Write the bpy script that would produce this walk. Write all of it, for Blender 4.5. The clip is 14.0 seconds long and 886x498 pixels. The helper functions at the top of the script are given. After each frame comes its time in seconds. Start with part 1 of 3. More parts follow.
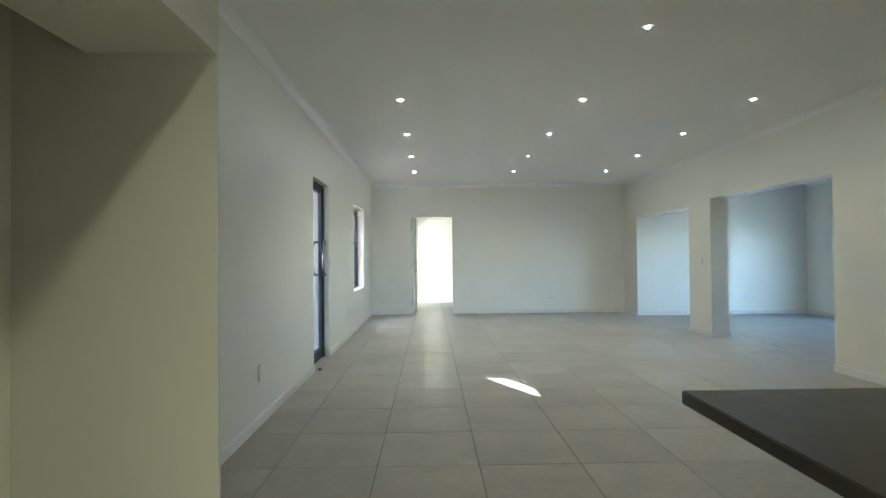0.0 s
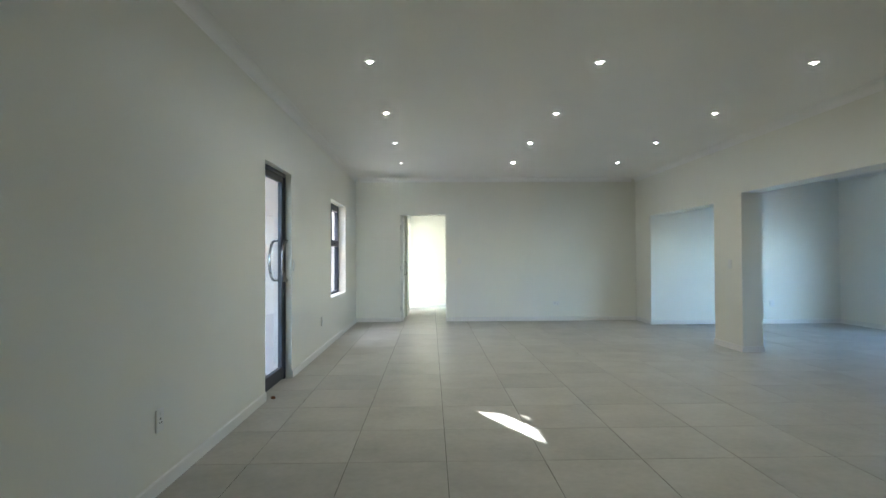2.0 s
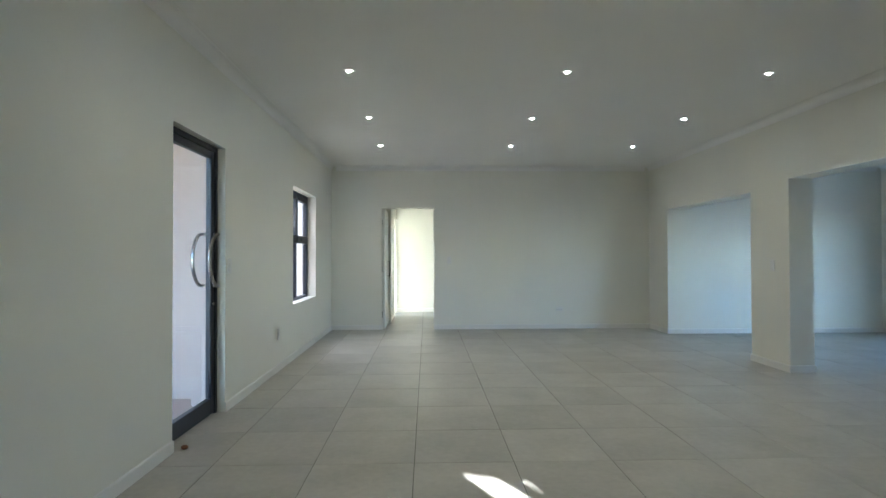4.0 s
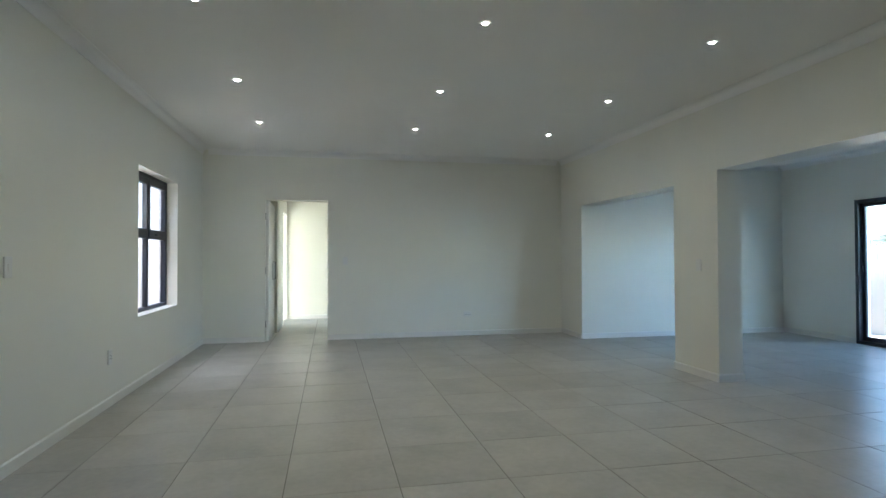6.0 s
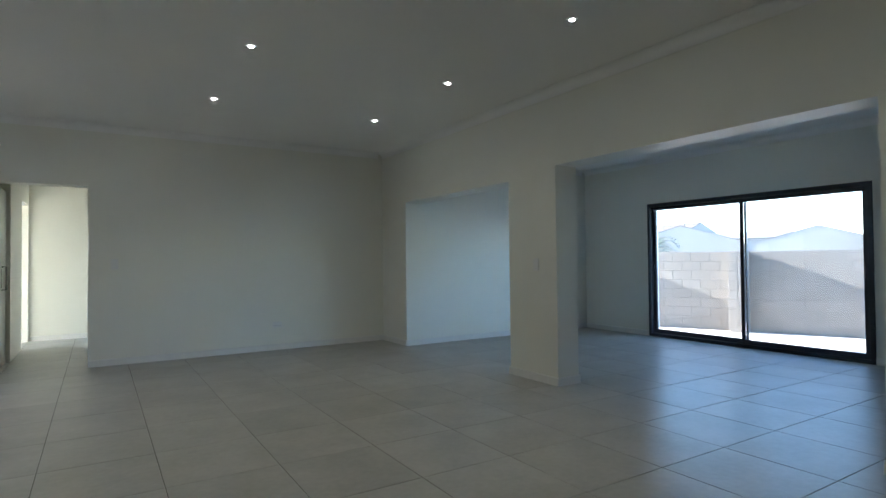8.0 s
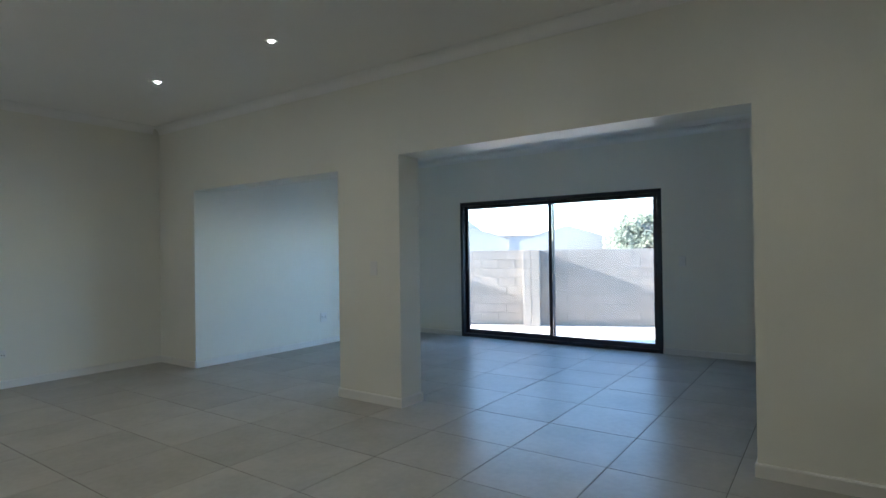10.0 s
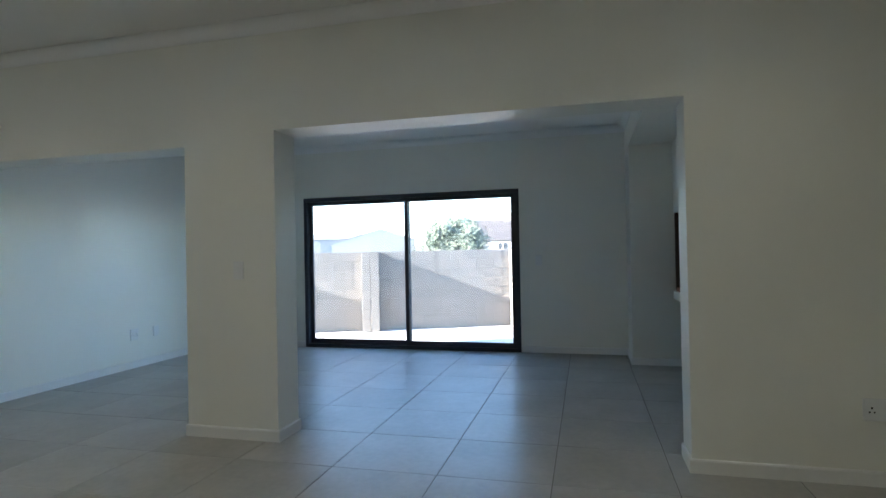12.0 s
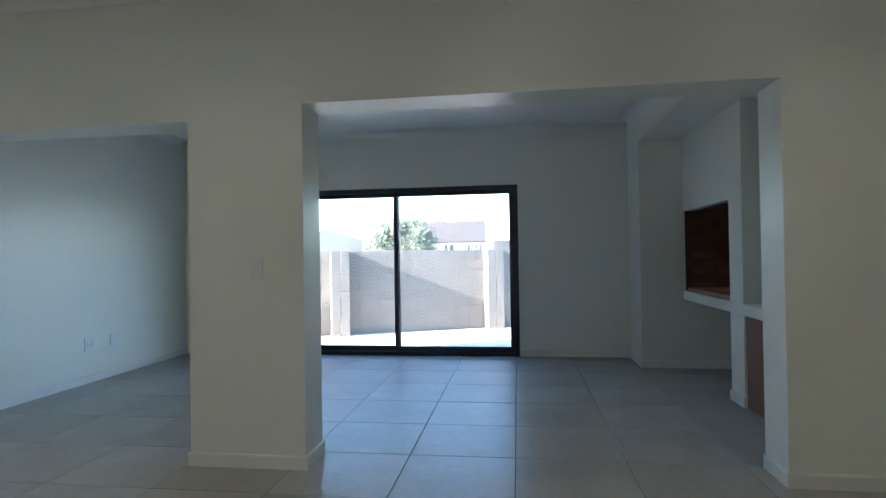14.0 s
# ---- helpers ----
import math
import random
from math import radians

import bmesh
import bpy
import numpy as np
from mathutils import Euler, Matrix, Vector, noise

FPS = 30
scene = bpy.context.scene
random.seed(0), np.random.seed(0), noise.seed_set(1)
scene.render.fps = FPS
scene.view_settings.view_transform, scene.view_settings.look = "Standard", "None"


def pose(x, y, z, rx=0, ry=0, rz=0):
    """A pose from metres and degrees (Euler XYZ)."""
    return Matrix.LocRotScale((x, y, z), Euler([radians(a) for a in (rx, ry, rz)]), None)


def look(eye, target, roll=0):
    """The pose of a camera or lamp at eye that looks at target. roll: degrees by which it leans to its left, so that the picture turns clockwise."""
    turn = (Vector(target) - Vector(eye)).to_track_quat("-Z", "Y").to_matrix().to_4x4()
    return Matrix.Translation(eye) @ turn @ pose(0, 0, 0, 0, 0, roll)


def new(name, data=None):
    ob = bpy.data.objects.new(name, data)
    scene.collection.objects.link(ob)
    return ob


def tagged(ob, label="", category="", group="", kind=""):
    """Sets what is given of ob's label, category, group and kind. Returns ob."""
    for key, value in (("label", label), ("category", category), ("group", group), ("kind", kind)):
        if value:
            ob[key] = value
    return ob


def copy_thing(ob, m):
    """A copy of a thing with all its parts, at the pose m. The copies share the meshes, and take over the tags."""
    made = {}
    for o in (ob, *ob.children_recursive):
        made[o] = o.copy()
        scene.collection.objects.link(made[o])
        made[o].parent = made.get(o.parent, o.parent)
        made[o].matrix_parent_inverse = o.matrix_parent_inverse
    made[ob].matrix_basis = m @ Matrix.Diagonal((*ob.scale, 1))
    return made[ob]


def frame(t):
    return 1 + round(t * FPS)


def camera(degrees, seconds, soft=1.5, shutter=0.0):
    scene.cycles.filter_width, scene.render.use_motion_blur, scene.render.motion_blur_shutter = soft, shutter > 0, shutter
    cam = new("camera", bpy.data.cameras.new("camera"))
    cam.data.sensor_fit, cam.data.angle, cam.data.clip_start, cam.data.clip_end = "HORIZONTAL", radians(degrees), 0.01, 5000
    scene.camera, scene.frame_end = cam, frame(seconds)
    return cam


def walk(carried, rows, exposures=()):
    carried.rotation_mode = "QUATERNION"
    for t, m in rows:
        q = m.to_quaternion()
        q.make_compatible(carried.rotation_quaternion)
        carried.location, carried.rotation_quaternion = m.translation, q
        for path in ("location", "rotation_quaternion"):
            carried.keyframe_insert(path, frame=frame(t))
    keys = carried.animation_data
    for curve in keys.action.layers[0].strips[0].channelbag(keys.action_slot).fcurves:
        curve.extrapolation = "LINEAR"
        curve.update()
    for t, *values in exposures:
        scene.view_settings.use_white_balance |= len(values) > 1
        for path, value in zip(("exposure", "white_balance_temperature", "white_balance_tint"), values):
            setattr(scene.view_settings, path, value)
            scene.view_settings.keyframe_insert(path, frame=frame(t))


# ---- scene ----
cam = camera(77.4, 14.0)
PATH = [
    (0, (0.116, 0.298, 1.212), (0.162, 2.297, 1.239), -0.5),
    (0.5, (0.176, 0.569, 1.223), (0.226, 2.568, 1.25), -0.5),
    (1, (0.213, 0.828, 1.209), (0.256, 2.828, 1.239), -0.4),
    (1.5, (0.242, 1.114, 1.231), (0.284, 3.113, 1.259), -0.2),
    (2, (0.303, 1.414, 1.226), (0.346, 3.413, 1.256), -0.3),
    (4.5, (0.529, 2.978, 1.219), (0.602, 4.977, 1.246), -0.0),
    (5, (0.606, 3.234, 1.209), (0.75, 5.228, 1.24), 0.0),
    (5.5, (0.637, 3.484, 1.206), (0.891, 5.468, 1.236), -0.0),
    (6, (0.623, 3.718, 1.194), (1.024, 5.677, 1.226), -0.2),
    (6.5, (0.637, 3.92, 1.164), (1.208, 5.836, 1.202), -0.2),
    (7, (0.675, 4.15, 1.175), (1.4, 6.014, 1.213), -0.4),
    (7.5, (0.671, 4.421, 1.195), (1.552, 6.216, 1.229), -0.5),
    (8, (0.68, 4.612, 1.171), (1.74, 6.308, 1.209), -0.6),
    (10.5, (0.842, 5.771, 1.246), (2.595, 6.734, 1.26), -0.8),
    (11, (0.815, 5.985, 1.218), (2.664, 6.75, 1.239), -0.9),
    (11.5, (0.958, 6.226, 1.202), (2.864, 6.832, 1.22), -1.1),
    (12, (1.041, 6.412, 1.201), (2.977, 6.911, 1.218), -1.1),
    (12.5, (1.09, 6.628, 1.199), (3.045, 7.047, 1.215), -1.0),
    (13, (1.136, 6.822, 1.19), (3.106, 7.167, 1.21), -1.0),
    (13.5, (1.246, 7.012, 1.181), (3.224, 7.311, 1.2), -0.9),
    (14, (1.318, 7.189, 1.175), (3.3, 7.456, 1.196), -0.9),
]

EXPOSURES = [(0.0, 4.72, 5700, 3), (1.0, 4.58, 5700, 4), (2.2, 4.49, 5700, 4), (5.0, 4.17, 5680, 4), (6.0, 4.1, 5650, 4), (6.5, 3.98, 5650, 4), (8.0, 3.48, 5650, 5), (11.0, 3.66, 5720, 6), (14.0, 3.63, 5720, 6)]
walk(cam, [(t, look(eye, target, roll)) for t, eye, target, roll in PATH], EXPOSURES)

# ---- world, sun, large lights ----
SUN_EL, SUN_WAY = radians(21.0), Vector((0.452, -0.892, -0.384))
world = bpy.data.worlds.new("sky")
scene.world = world
world.use_nodes = True
wn = world.node_tree.nodes
sky = wn.new("ShaderNodeTexSky")
sky.sky_type, sky.sun_disc, sky.sun_elevation = "NISHITA", False, SUN_EL
sky.dust_density, sky.ozone_density = 0.4, 2.7
sky.sun_rotation = math.atan2(-SUN_WAY.x, -SUN_WAY.y)
world.node_tree.links.new(sky.outputs[0], wn["Background"].inputs[0])
wn["Background"].inputs[1].default_value = 0.14
sun = new("sun", bpy.data.lights.new("sun", "SUN"))
sun.data.energy, sun.data.angle, sun.data.color = 5.0, radians(0.5), (1.0, 0.93, 0.82)
sun.matrix_world = look((0, 0, 30), Vector((0, 0, 30)) + SUN_WAY)
DOWNLIGHT_WATTS = 0.115
KITCHEN_WATTS = 0.52
# added area lamp in place of daylight, in the unseen door opening of the side room off the passage
side = new("side_room_fill", bpy.data.lights.new("side_room_fill", "AREA"))
side.data.shape, side.data.size, side.data.size_y, side.data.energy, side.data.color = "RECTANGLE", 1.4, 0.5, 3.6, (1.0, 0.92, 0.77)
side.matrix_world = look((-2.32, 14.45, 0.32), (0.0, 14.45, 0.12))
# area lamp added above the narrow court at the window, out of view, in place of sky light
court = new("court_fill", bpy.data.lights.new("court_fill", "AREA"))
court.data.shape, court.data.size, court.data.size_y, court.data.energy, court.data.color = "RECTANGLE", 1.1, 3.4, 6.5, (1.0, 0.93, 0.95)
court.matrix_world = look((-2.05, 10.0, 2.95), (-2.05, 10.0, 0.0))


# ---- materials ----
def material(name, base, rough=0.5, metal=0.0, vary=0.06, scale=2.0, grain=60.0, bump=0.05, spec=0.5, per_piece=0.0, rough_vary=0.1):
    """A principled surface with broad and fine variation of colour, roughness and relief."""
    m = bpy.data.materials.new(name)
    m.use_nodes = True
    n, l = m.node_tree.nodes, m.node_tree.links
    b = n["Principled BSDF"]
    b.inputs["Metallic"].default_value = metal
    b.inputs["Specular IOR Level"].default_value = spec
    geo = n.new("ShaderNodeNewGeometry")
    big, fine = n.new("ShaderNodeTexNoise"), n.new("ShaderNodeTexNoise")
    big.inputs["Scale"].default_value, big.inputs["Detail"].default_value = scale, 5
    fine.inputs["Scale"].default_value, fine.inputs["Detail"].default_value = grain, 4
    where = geo.outputs["Position"]
    info = n.new("ShaderNodeObjectInfo") if per_piece else None
    if per_piece:
        # every piece is cut from another place of the pattern
        apart = n.new("ShaderNodeVectorMath")
        apart.operation = "MULTIPLY_ADD"
        apart.inputs[1].default_value = (37.0, 53.0, 29.0)
        l.new(info.outputs["Random"], apart.inputs[0])
        l.new(where, apart.inputs[2])
        where = apart.outputs[0]
    for t in (big, fine):
        l.new(where, t.inputs["Vector"])
    mix = n.new("ShaderNodeMath")
    mix.operation = "MULTIPLY_ADD"
    l.new(fine.outputs[0], mix.inputs[0])
    mix.inputs[1].default_value = 0.5
    l.new(big.outputs[0], mix.inputs[2])
    ramp = n.new("ShaderNodeMapRange")
    ramp.inputs["From Min"].default_value, ramp.inputs["From Max"].default_value = 0.35, 1.15
    ramp.inputs["To Min"].default_value, ramp.inputs["To Max"].default_value = 1 - vary, 1 + vary
    l.new(mix.outputs[0], ramp.inputs["Value"])
    value = ramp.outputs[0]
    if per_piece:
        pr = n.new("ShaderNodeMapRange")
        pr.inputs["To Min"].default_value, pr.inputs["To Max"].default_value = 1 - per_piece, 1 + per_piece
        l.new(info.outputs["Random"], pr.inputs["Value"])
        mul = n.new("ShaderNodeMath")
        mul.operation = "MULTIPLY"
        l.new(value, mul.inputs[0])
        l.new(pr.outputs[0], mul.inputs[1])
        value = mul.outputs[0]
    sc = n.new("ShaderNodeVectorMath")
    sc.operation = "SCALE"
    sc.inputs[0].default_value = base
    l.new(value, sc.inputs["Scale"])
    l.new(sc.outputs[0], b.inputs["Base Color"])
    rr = n.new("ShaderNodeMapRange")
    rr.inputs["From Min"].default_value, rr.inputs["From Max"].default_value = 0.3, 0.7
    rr.inputs["To Min"].default_value, rr.inputs["To Max"].default_value = max(0.02, rough * (1 - rough_vary)), min(1, rough * (1 + rough_vary))
    l.new(big.outputs[0], rr.inputs["Value"])
    l.new(rr.outputs[0], b.inputs["Roughness"])
    if bump:
        bp = n.new("ShaderNodeBump")
        bp.inputs["Strength"].default_value, bp.inputs["Distance"].default_value = bump, 0.004
        l.new(fine.outputs[0], bp.inputs["Height"])
        l.new(bp.outputs[0], b.inputs["Normal"])
    return m


def glowing(name, colour, strength):
    m = bpy.data.materials.new(name)
    m.use_nodes = True
    b = m.node_tree.nodes["Principled BSDF"]
    b.inputs["Base Color"].default_value = (0.8, 0.8, 0.8, 1)
    b.inputs["Emission Color"].default_value = (*colour, 1)
    b.inputs["Emission Strength"].default_value = strength
    return m


def glass(name, tint=(1, 1, 1)):
    m = bpy.data.materials.new(name)
    m.use_nodes = True
    b = m.node_tree.nodes["Principled BSDF"]
    b.inputs["Base Color"].default_value = (*tint, 1)
    b.inputs["Roughness"].default_value, b.inputs["IOR"].default_value = 0.0, 1.45
    b.inputs["Transmission Weight"].default_value = 1.0
    return m


PAINT = material("wall_paint", (0.83, 0.82, 0.745), 0.36, vary=0.035, scale=1.2, grain=180, bump=0.10)
CEIL = material("ceiling_paint", (0.90, 0.892, 0.86), 0.8, vary=0.03, scale=0.9, grain=140, bump=0.06)
TRIM = material("skirting_paint", (0.80, 0.79, 0.76), 0.4, vary=0.03, scale=3, grain=90, bump=0.04)
CORNICE = material("cornice_plaster", (0.88, 0.875, 0.85), 0.6, vary=0.02, scale=3, grain=90, bump=0.04)
TILE = material("porcelain_tile", (0.41, 0.398, 0.372), 0.34, spec=0.145, vary=0.19, scale=2.6, grain=24, bump=0.0, per_piece=0.06, rough_vary=0.0)
GROUT = material("tile_grout", (0.10, 0.095, 0.085), 0.9, vary=0.2, scale=6, grain=120)
ALU = material("charcoal_aluminium", (0.02, 0.024, 0.037), 0.42, metal=0.0, vary=0.1, grain=300, bump=0.03)
STEEL = material("brushed_steel", (0.42, 0.41, 0.40), 0.27, metal=1.0, vary=0.05, grain=220, bump=0.03)
GRANITE = material("black_granite", (0.014, 0.013, 0.0115), 0.32, vary=0.55, scale=14, grain=260, bump=0.0)
MELAMINE = material("white_melamine", (0.74, 0.73, 0.68), 0.38, vary=0.02, scale=2, grain=120, bump=0.02)
NICHE = material("pale_grey_board", (0.60, 0.62, 0.585), 0.45, vary=0.03, scale=2, grain=90, bump=0.03)
DOORPAINT = material("white_door_paint", (0.76, 0.75, 0.71), 0.35, vary=0.03, scale=2, grain=80, bump=0.03)
PLASTIC = material("white_plastic", (0.80, 0.80, 0.78), 0.3, vary=0.02, grain=60, bump=0.0)
DARK = material("dark_slot", (0.01, 0.01, 0.01), 0.8, bump=0.0)
WOOD = material("brown_wood", (0.21, 0.10, 0.055), 0.45, vary=0.25, scale=5, grain=50, bump=0.15)
FIREBRICK = material("red_firebrick", (0.20, 0.085, 0.045), 0.85, vary=0.3, scale=9, grain=80, bump=0.5, per_piece=0.2)
HEARTHBRICK = material("orange_hearth_brick", (0.36, 0.19, 0.12), 0.85, vary=0.25, scale=9, grain=80, bump=0.4, per_piece=0.15)
MORTAR = material("sooty_mortar", (0.10, 0.062, 0.042), 0.95, vary=0.2, scale=8, grain=100, bump=0.4)
BLOCK = material("cement_block", (0.195, 0.174, 0.156), 0.9, vary=0.16, scale=5, grain=110, bump=0.5, per_piece=0.06)
BLOCKMORTAR = material("smeared_mortar", (0.195, 0.176, 0.158), 0.95, vary=0.15, scale=5, grain=90, bump=0.5)
PAVING = material("pale_concrete_paving", (0.53, 0.46, 0.405), 0.9, vary=0.15, scale=1.4, grain=70, bump=0.4)
EARTH = material("dry_ground", (0.33, 0.29, 0.23), 0.95, vary=0.3, scale=0.4, grain=20, bump=0.5)
PLASTER = material("exterior_plaster", (0.44, 0.352, 0.322), 0.85, vary=0.06, scale=1.1, grain=120, bump=0.3)
HOUSE = material("white_house_plaster", (0.275, 0.255, 0.24), 0.85, vary=0.05, scale=0.6, grain=60, bump=0.2)
ROOFTILE = material("brown_roof_tile", (0.055, 0.043, 0.037), 0.85, vary=0.3, scale=1.5, grain=12, bump=0.5)
ROOFGREY = material("pale_roof_tile", (0.135, 0.122, 0.114), 0.85, vary=0.2, scale=1.5, grain=12, bump=0.5)
HOUSEGLASS = material("dark_window_glass", (0.035, 0.037, 0.04), 0.3, bump=0.0)
BARK = material("bark", (0.14, 0.10, 0.07), 0.9, vary=0.3, scale=8, grain=40, bump=0.6)
LEAF = material("green_leaves", (0.125, 0.14, 0.10), 0.7, vary=0.3, scale=2.2, grain=9, bump=0.0)
GLASS = glass("clear_glass")
LAMP = glowing("lamp_lens", (1.0, 0.97, 0.90), 30.0)
PORCHPAVE = material("pink_porch_tile", (0.46, 0.36, 0.31), 0.6, vary=0.12, scale=3, grain=50)


# ---- helpers of this scene ----
def box(bm, x0, x1, y0, y1, z0, z1, bevel=0.0, segments=1):
    m = Matrix.LocRotScale(((x0 + x1) / 2, (y0 + y1) / 2, (z0 + z1) / 2), None, (abs(x1 - x0), abs(y1 - y0), abs(z1 - z0)))
    made = bmesh.ops.create_cube(bm, size=1.0, matrix=m)
    if bevel:
        edges = {e for v in made["verts"] for e in v.link_edges}
        bmesh.ops.bevel(bm, geom=list(edges), offset=bevel, segments=segments, affect="EDGES", profile=0.5)
    return bm


def boxes(*rows, bevel=0.0):
    bm = bmesh.new()
    for r in rows:
        box(bm, *r, bevel=bevel)
    return bm


def tube(bm, points, radius, sides=12):
    """A round bar along points."""
    rings = []
    pts = [Vector(p) for p in points]
    for i, p in enumerate(pts):
        way = (pts[min(i + 1, len(pts) - 1)] - pts[max(i - 1, 0)]).normalized()
        side = way.orthogonal().normalized() if i == 0 else (rings_side - way * rings_side.dot(way)).normalized()
        rings_side = side
        up = way.cross(side)
        rings.append([bm.verts.new(p + radius * (math.cos(a) * side + math.sin(a) * up)) for a in (2 * math.pi * k / sides for k in range(sides))])
    for a, b in zip(rings, rings[1:]):
        for k in range(sides):
            bm.faces.new((a[k], a[(k + 1) % sides], b[(k + 1) % sides], b[k])).smooth = True
    bm.faces.new(rings[0][::-1])
    bm.faces.new(rings[-1])
    return bm


def disc(bm, centre, radius, depth, axis="z", sides=24, inner=0.0):
    """A short cylinder, or a ring, along an axis."""
    turn = {"z": Matrix(), "x": Matrix.Rotation(radians(90), 4, "Y"), "y": Matrix.Rotation(radians(-90), 4, "X")}[axis]
    m = Matrix.Translation(centre) @ turn
    rad = [radius, inner] if inner else [radius]
    loops = []
    for z in (0, depth):
        for r in rad:
            loops.append([bm.verts.new(m @ Vector((r * math.cos(a), r * math.sin(a), z))) for a in (2 * math.pi * k / sides for k in range(sides))])
    def skin(a, b):
        for k in range(sides):
            bm.faces.new((a[k], a[(k + 1) % sides], b[(k + 1) % sides], b[k]))
    if inner:
        o0, i0, o1, i1 = loops
        skin(o0, o1), skin(i1, i0), skin(i0, o0), skin(o1, i1)
    else:
        skin(*loops)
        bm.faces.new(loops[0][::-1])
        bm.faces.new(loops[1])
    return bm


def mesh_of(name, bm, mat):
    bmesh.ops.recalc_face_normals(bm, faces=bm.faces)
    me = bpy.data.meshes.new(name)
    bm.to_mesh(me)
    bm.free()
    me.materials.append(mat)
    return me


def part(name, bm, mat, parent, label=""):
    ob = new(name, mesh_of(name, bm, mat))
    ob.parent = parent
    if label:
        ob["label"] = label
    return ob


def piece(name, me, parent, place):
    ob = new(name, me)
    ob.parent = parent
    ob.matrix_local = place
    return ob


def thing(name, label, category, group="", m=None):
    ob = new(name)
    ob.empty_display_size = 0.1
    if m is not None:
        ob.matrix_world = m
    return tagged(ob, label, category, group)


def structure(name, bm, mat, label, category):
    return tagged(new(name, mesh_of(name, bm, mat)), label, category, kind="structure")


# ---- the plan ----
WEST, WEST_OUT = -1.13, -1.38          # wall with the entrance door and the window
NORTH, NORTH_OUT = 12.005, 12.20       # far wall of the living room
EAST, EAST_IN = 4.255, 4.515           # wall with the two wide openings
SOUTH = -3.0
CEILING, CEILING2 = 2.745, 2.64
R2_EAST, R2_EAST_OUT = 7.71, 7.95      # wall with the sliding door
R2_NORTH = 11.285
NOOK_Y, NOOK_X, NOOK_Z = 5.955, 7.15, 2.30
BRAAI_Y = 5.53
TOP = 2.95
OP1 = (5.882, 8.366, 2.03)
OP2 = (9.05, 11.285, 1.96)
FDOOR = (-0.285, 0.59, 2.04)
IDOOR = (2.16, 3.03, 2.03)
EDOOR = (6.22, 7.125, 2.085)
WIN = (9.35, 10.70, 0.645, 2.08)
SLIDE = (7.18, 10.034, 1.968)

structure("wall_west", boxes(
    (WEST_OUT, WEST, SOUTH, IDOOR[0], -0.1, TOP), (WEST_OUT, WEST, IDOOR[0], IDOOR[1], IDOOR[2], TOP),
    (WEST_OUT, WEST, IDOOR[1], EDOOR[0], -0.1, TOP), (WEST_OUT, WEST, EDOOR[0], EDOOR[1], EDOOR[2], TOP),
    (WEST_OUT, WEST, EDOOR[1], WIN[0], -0.1, TOP), (WEST_OUT, WEST, WIN[0], WIN[1], -0.1, WIN[2]),
    (WEST_OUT, WEST, WIN[0], WIN[1], WIN[3], TOP), (WEST_OUT, WEST, WIN[1], NORTH_OUT, -0.1, TOP)),
    PAINT, "smooth off-white painted wall with an entrance door and a window", "wall")
structure("wall_north", boxes(
    (WEST, FDOOR[0], NORTH, NORTH_OUT, -0.1, TOP), (FDOOR[0], FDOOR[1], NORTH, NORTH_OUT, FDOOR[2], TOP),
    (FDOOR[1], EAST, NORTH, NORTH_OUT, -0.1, TOP)),
    PAINT, "smooth off-white painted wall with a doorway to a passage", "wall")
structure("wall_east", boxes(
    (EAST, EAST_IN, SOUTH, OP1[0], -0.1, TOP), (EAST, EAST_IN, OP1[0], OP1[1], OP1[2], TOP),
    (EAST, EAST_IN, OP1[1], OP2[0], -0.1, TOP), (EAST, EAST_IN, OP2[0], OP2[1], OP2[2], TOP),
    (EAST, EAST_IN, OP2[1], NORTH_OUT, -0.1, TOP)),
    PAINT, "off-white painted wall with two wide openings and a pillar between", "wall")
structure("wall_south", boxes((WEST_OUT, EAST_IN, SOUTH - 0.2, SOUTH, -0.1, TOP)), PAINT, "plain off-white painted kitchen wall", "wall")
structure("wall_braai_room_north", boxes((EAST_IN, R2_EAST_OUT, R2_NORTH, R2_NORTH + 0.2, -0.1, TOP)), PAINT, "off-white painted wall with two sockets", "wall")
structure("wall_braai_room_east", boxes(
    (R2_EAST, R2_EAST_OUT, NOOK_Y, SLIDE[0], -0.3, TOP), (R2_EAST, R2_EAST_OUT, SLIDE[0], SLIDE[1], SLIDE[2], TOP),
    (R2_EAST, R2_EAST_OUT, SLIDE[1], R2_NORTH, -0.3, TOP)),
    PAINT, "off-white painted wall with a wide sliding glass door", "wall")
structure("wall_nook_return", boxes((NOOK_X, R2_EAST_OUT, 4.5, NOOK_Y, -0.1, TOP)), PAINT, "off-white painted chimney return beside the fireplace", "wall")
structure("wall_nook_back", boxes((EAST_IN, NOOK_X, 4.5, 4.7, -0.1, TOP)), PAINT, "off-white painted wall behind the fireplace", "wall")
structure("bulkhead", boxes((EAST_IN, NOOK_X, 4.7, NOOK_Y, NOOK_Z, TOP)), PAINT, "lowered painted bulkhead over the fireplace nook", "bulkhead")
structure("ceiling", boxes((WEST, EAST, SOUTH, NORTH, CEILING, CEILING + 0.1)), CEIL, "flat white painted ceiling with recessed downlights", "ceiling")
structure("ceiling_braai_room", boxes((EAST_IN, R2_EAST, NOOK_Y, R2_NORTH, CEILING2, CEILING2 + 0.1)), CEIL, "flat white painted ceiling", "ceiling")
structure("roof_slab", boxes((-1.5, 8.05, SOUTH - 0.3, NORTH_OUT + 0.1, TOP, TOP + 0.15)), PLASTER, "plain slab that closes the house above", "roof")

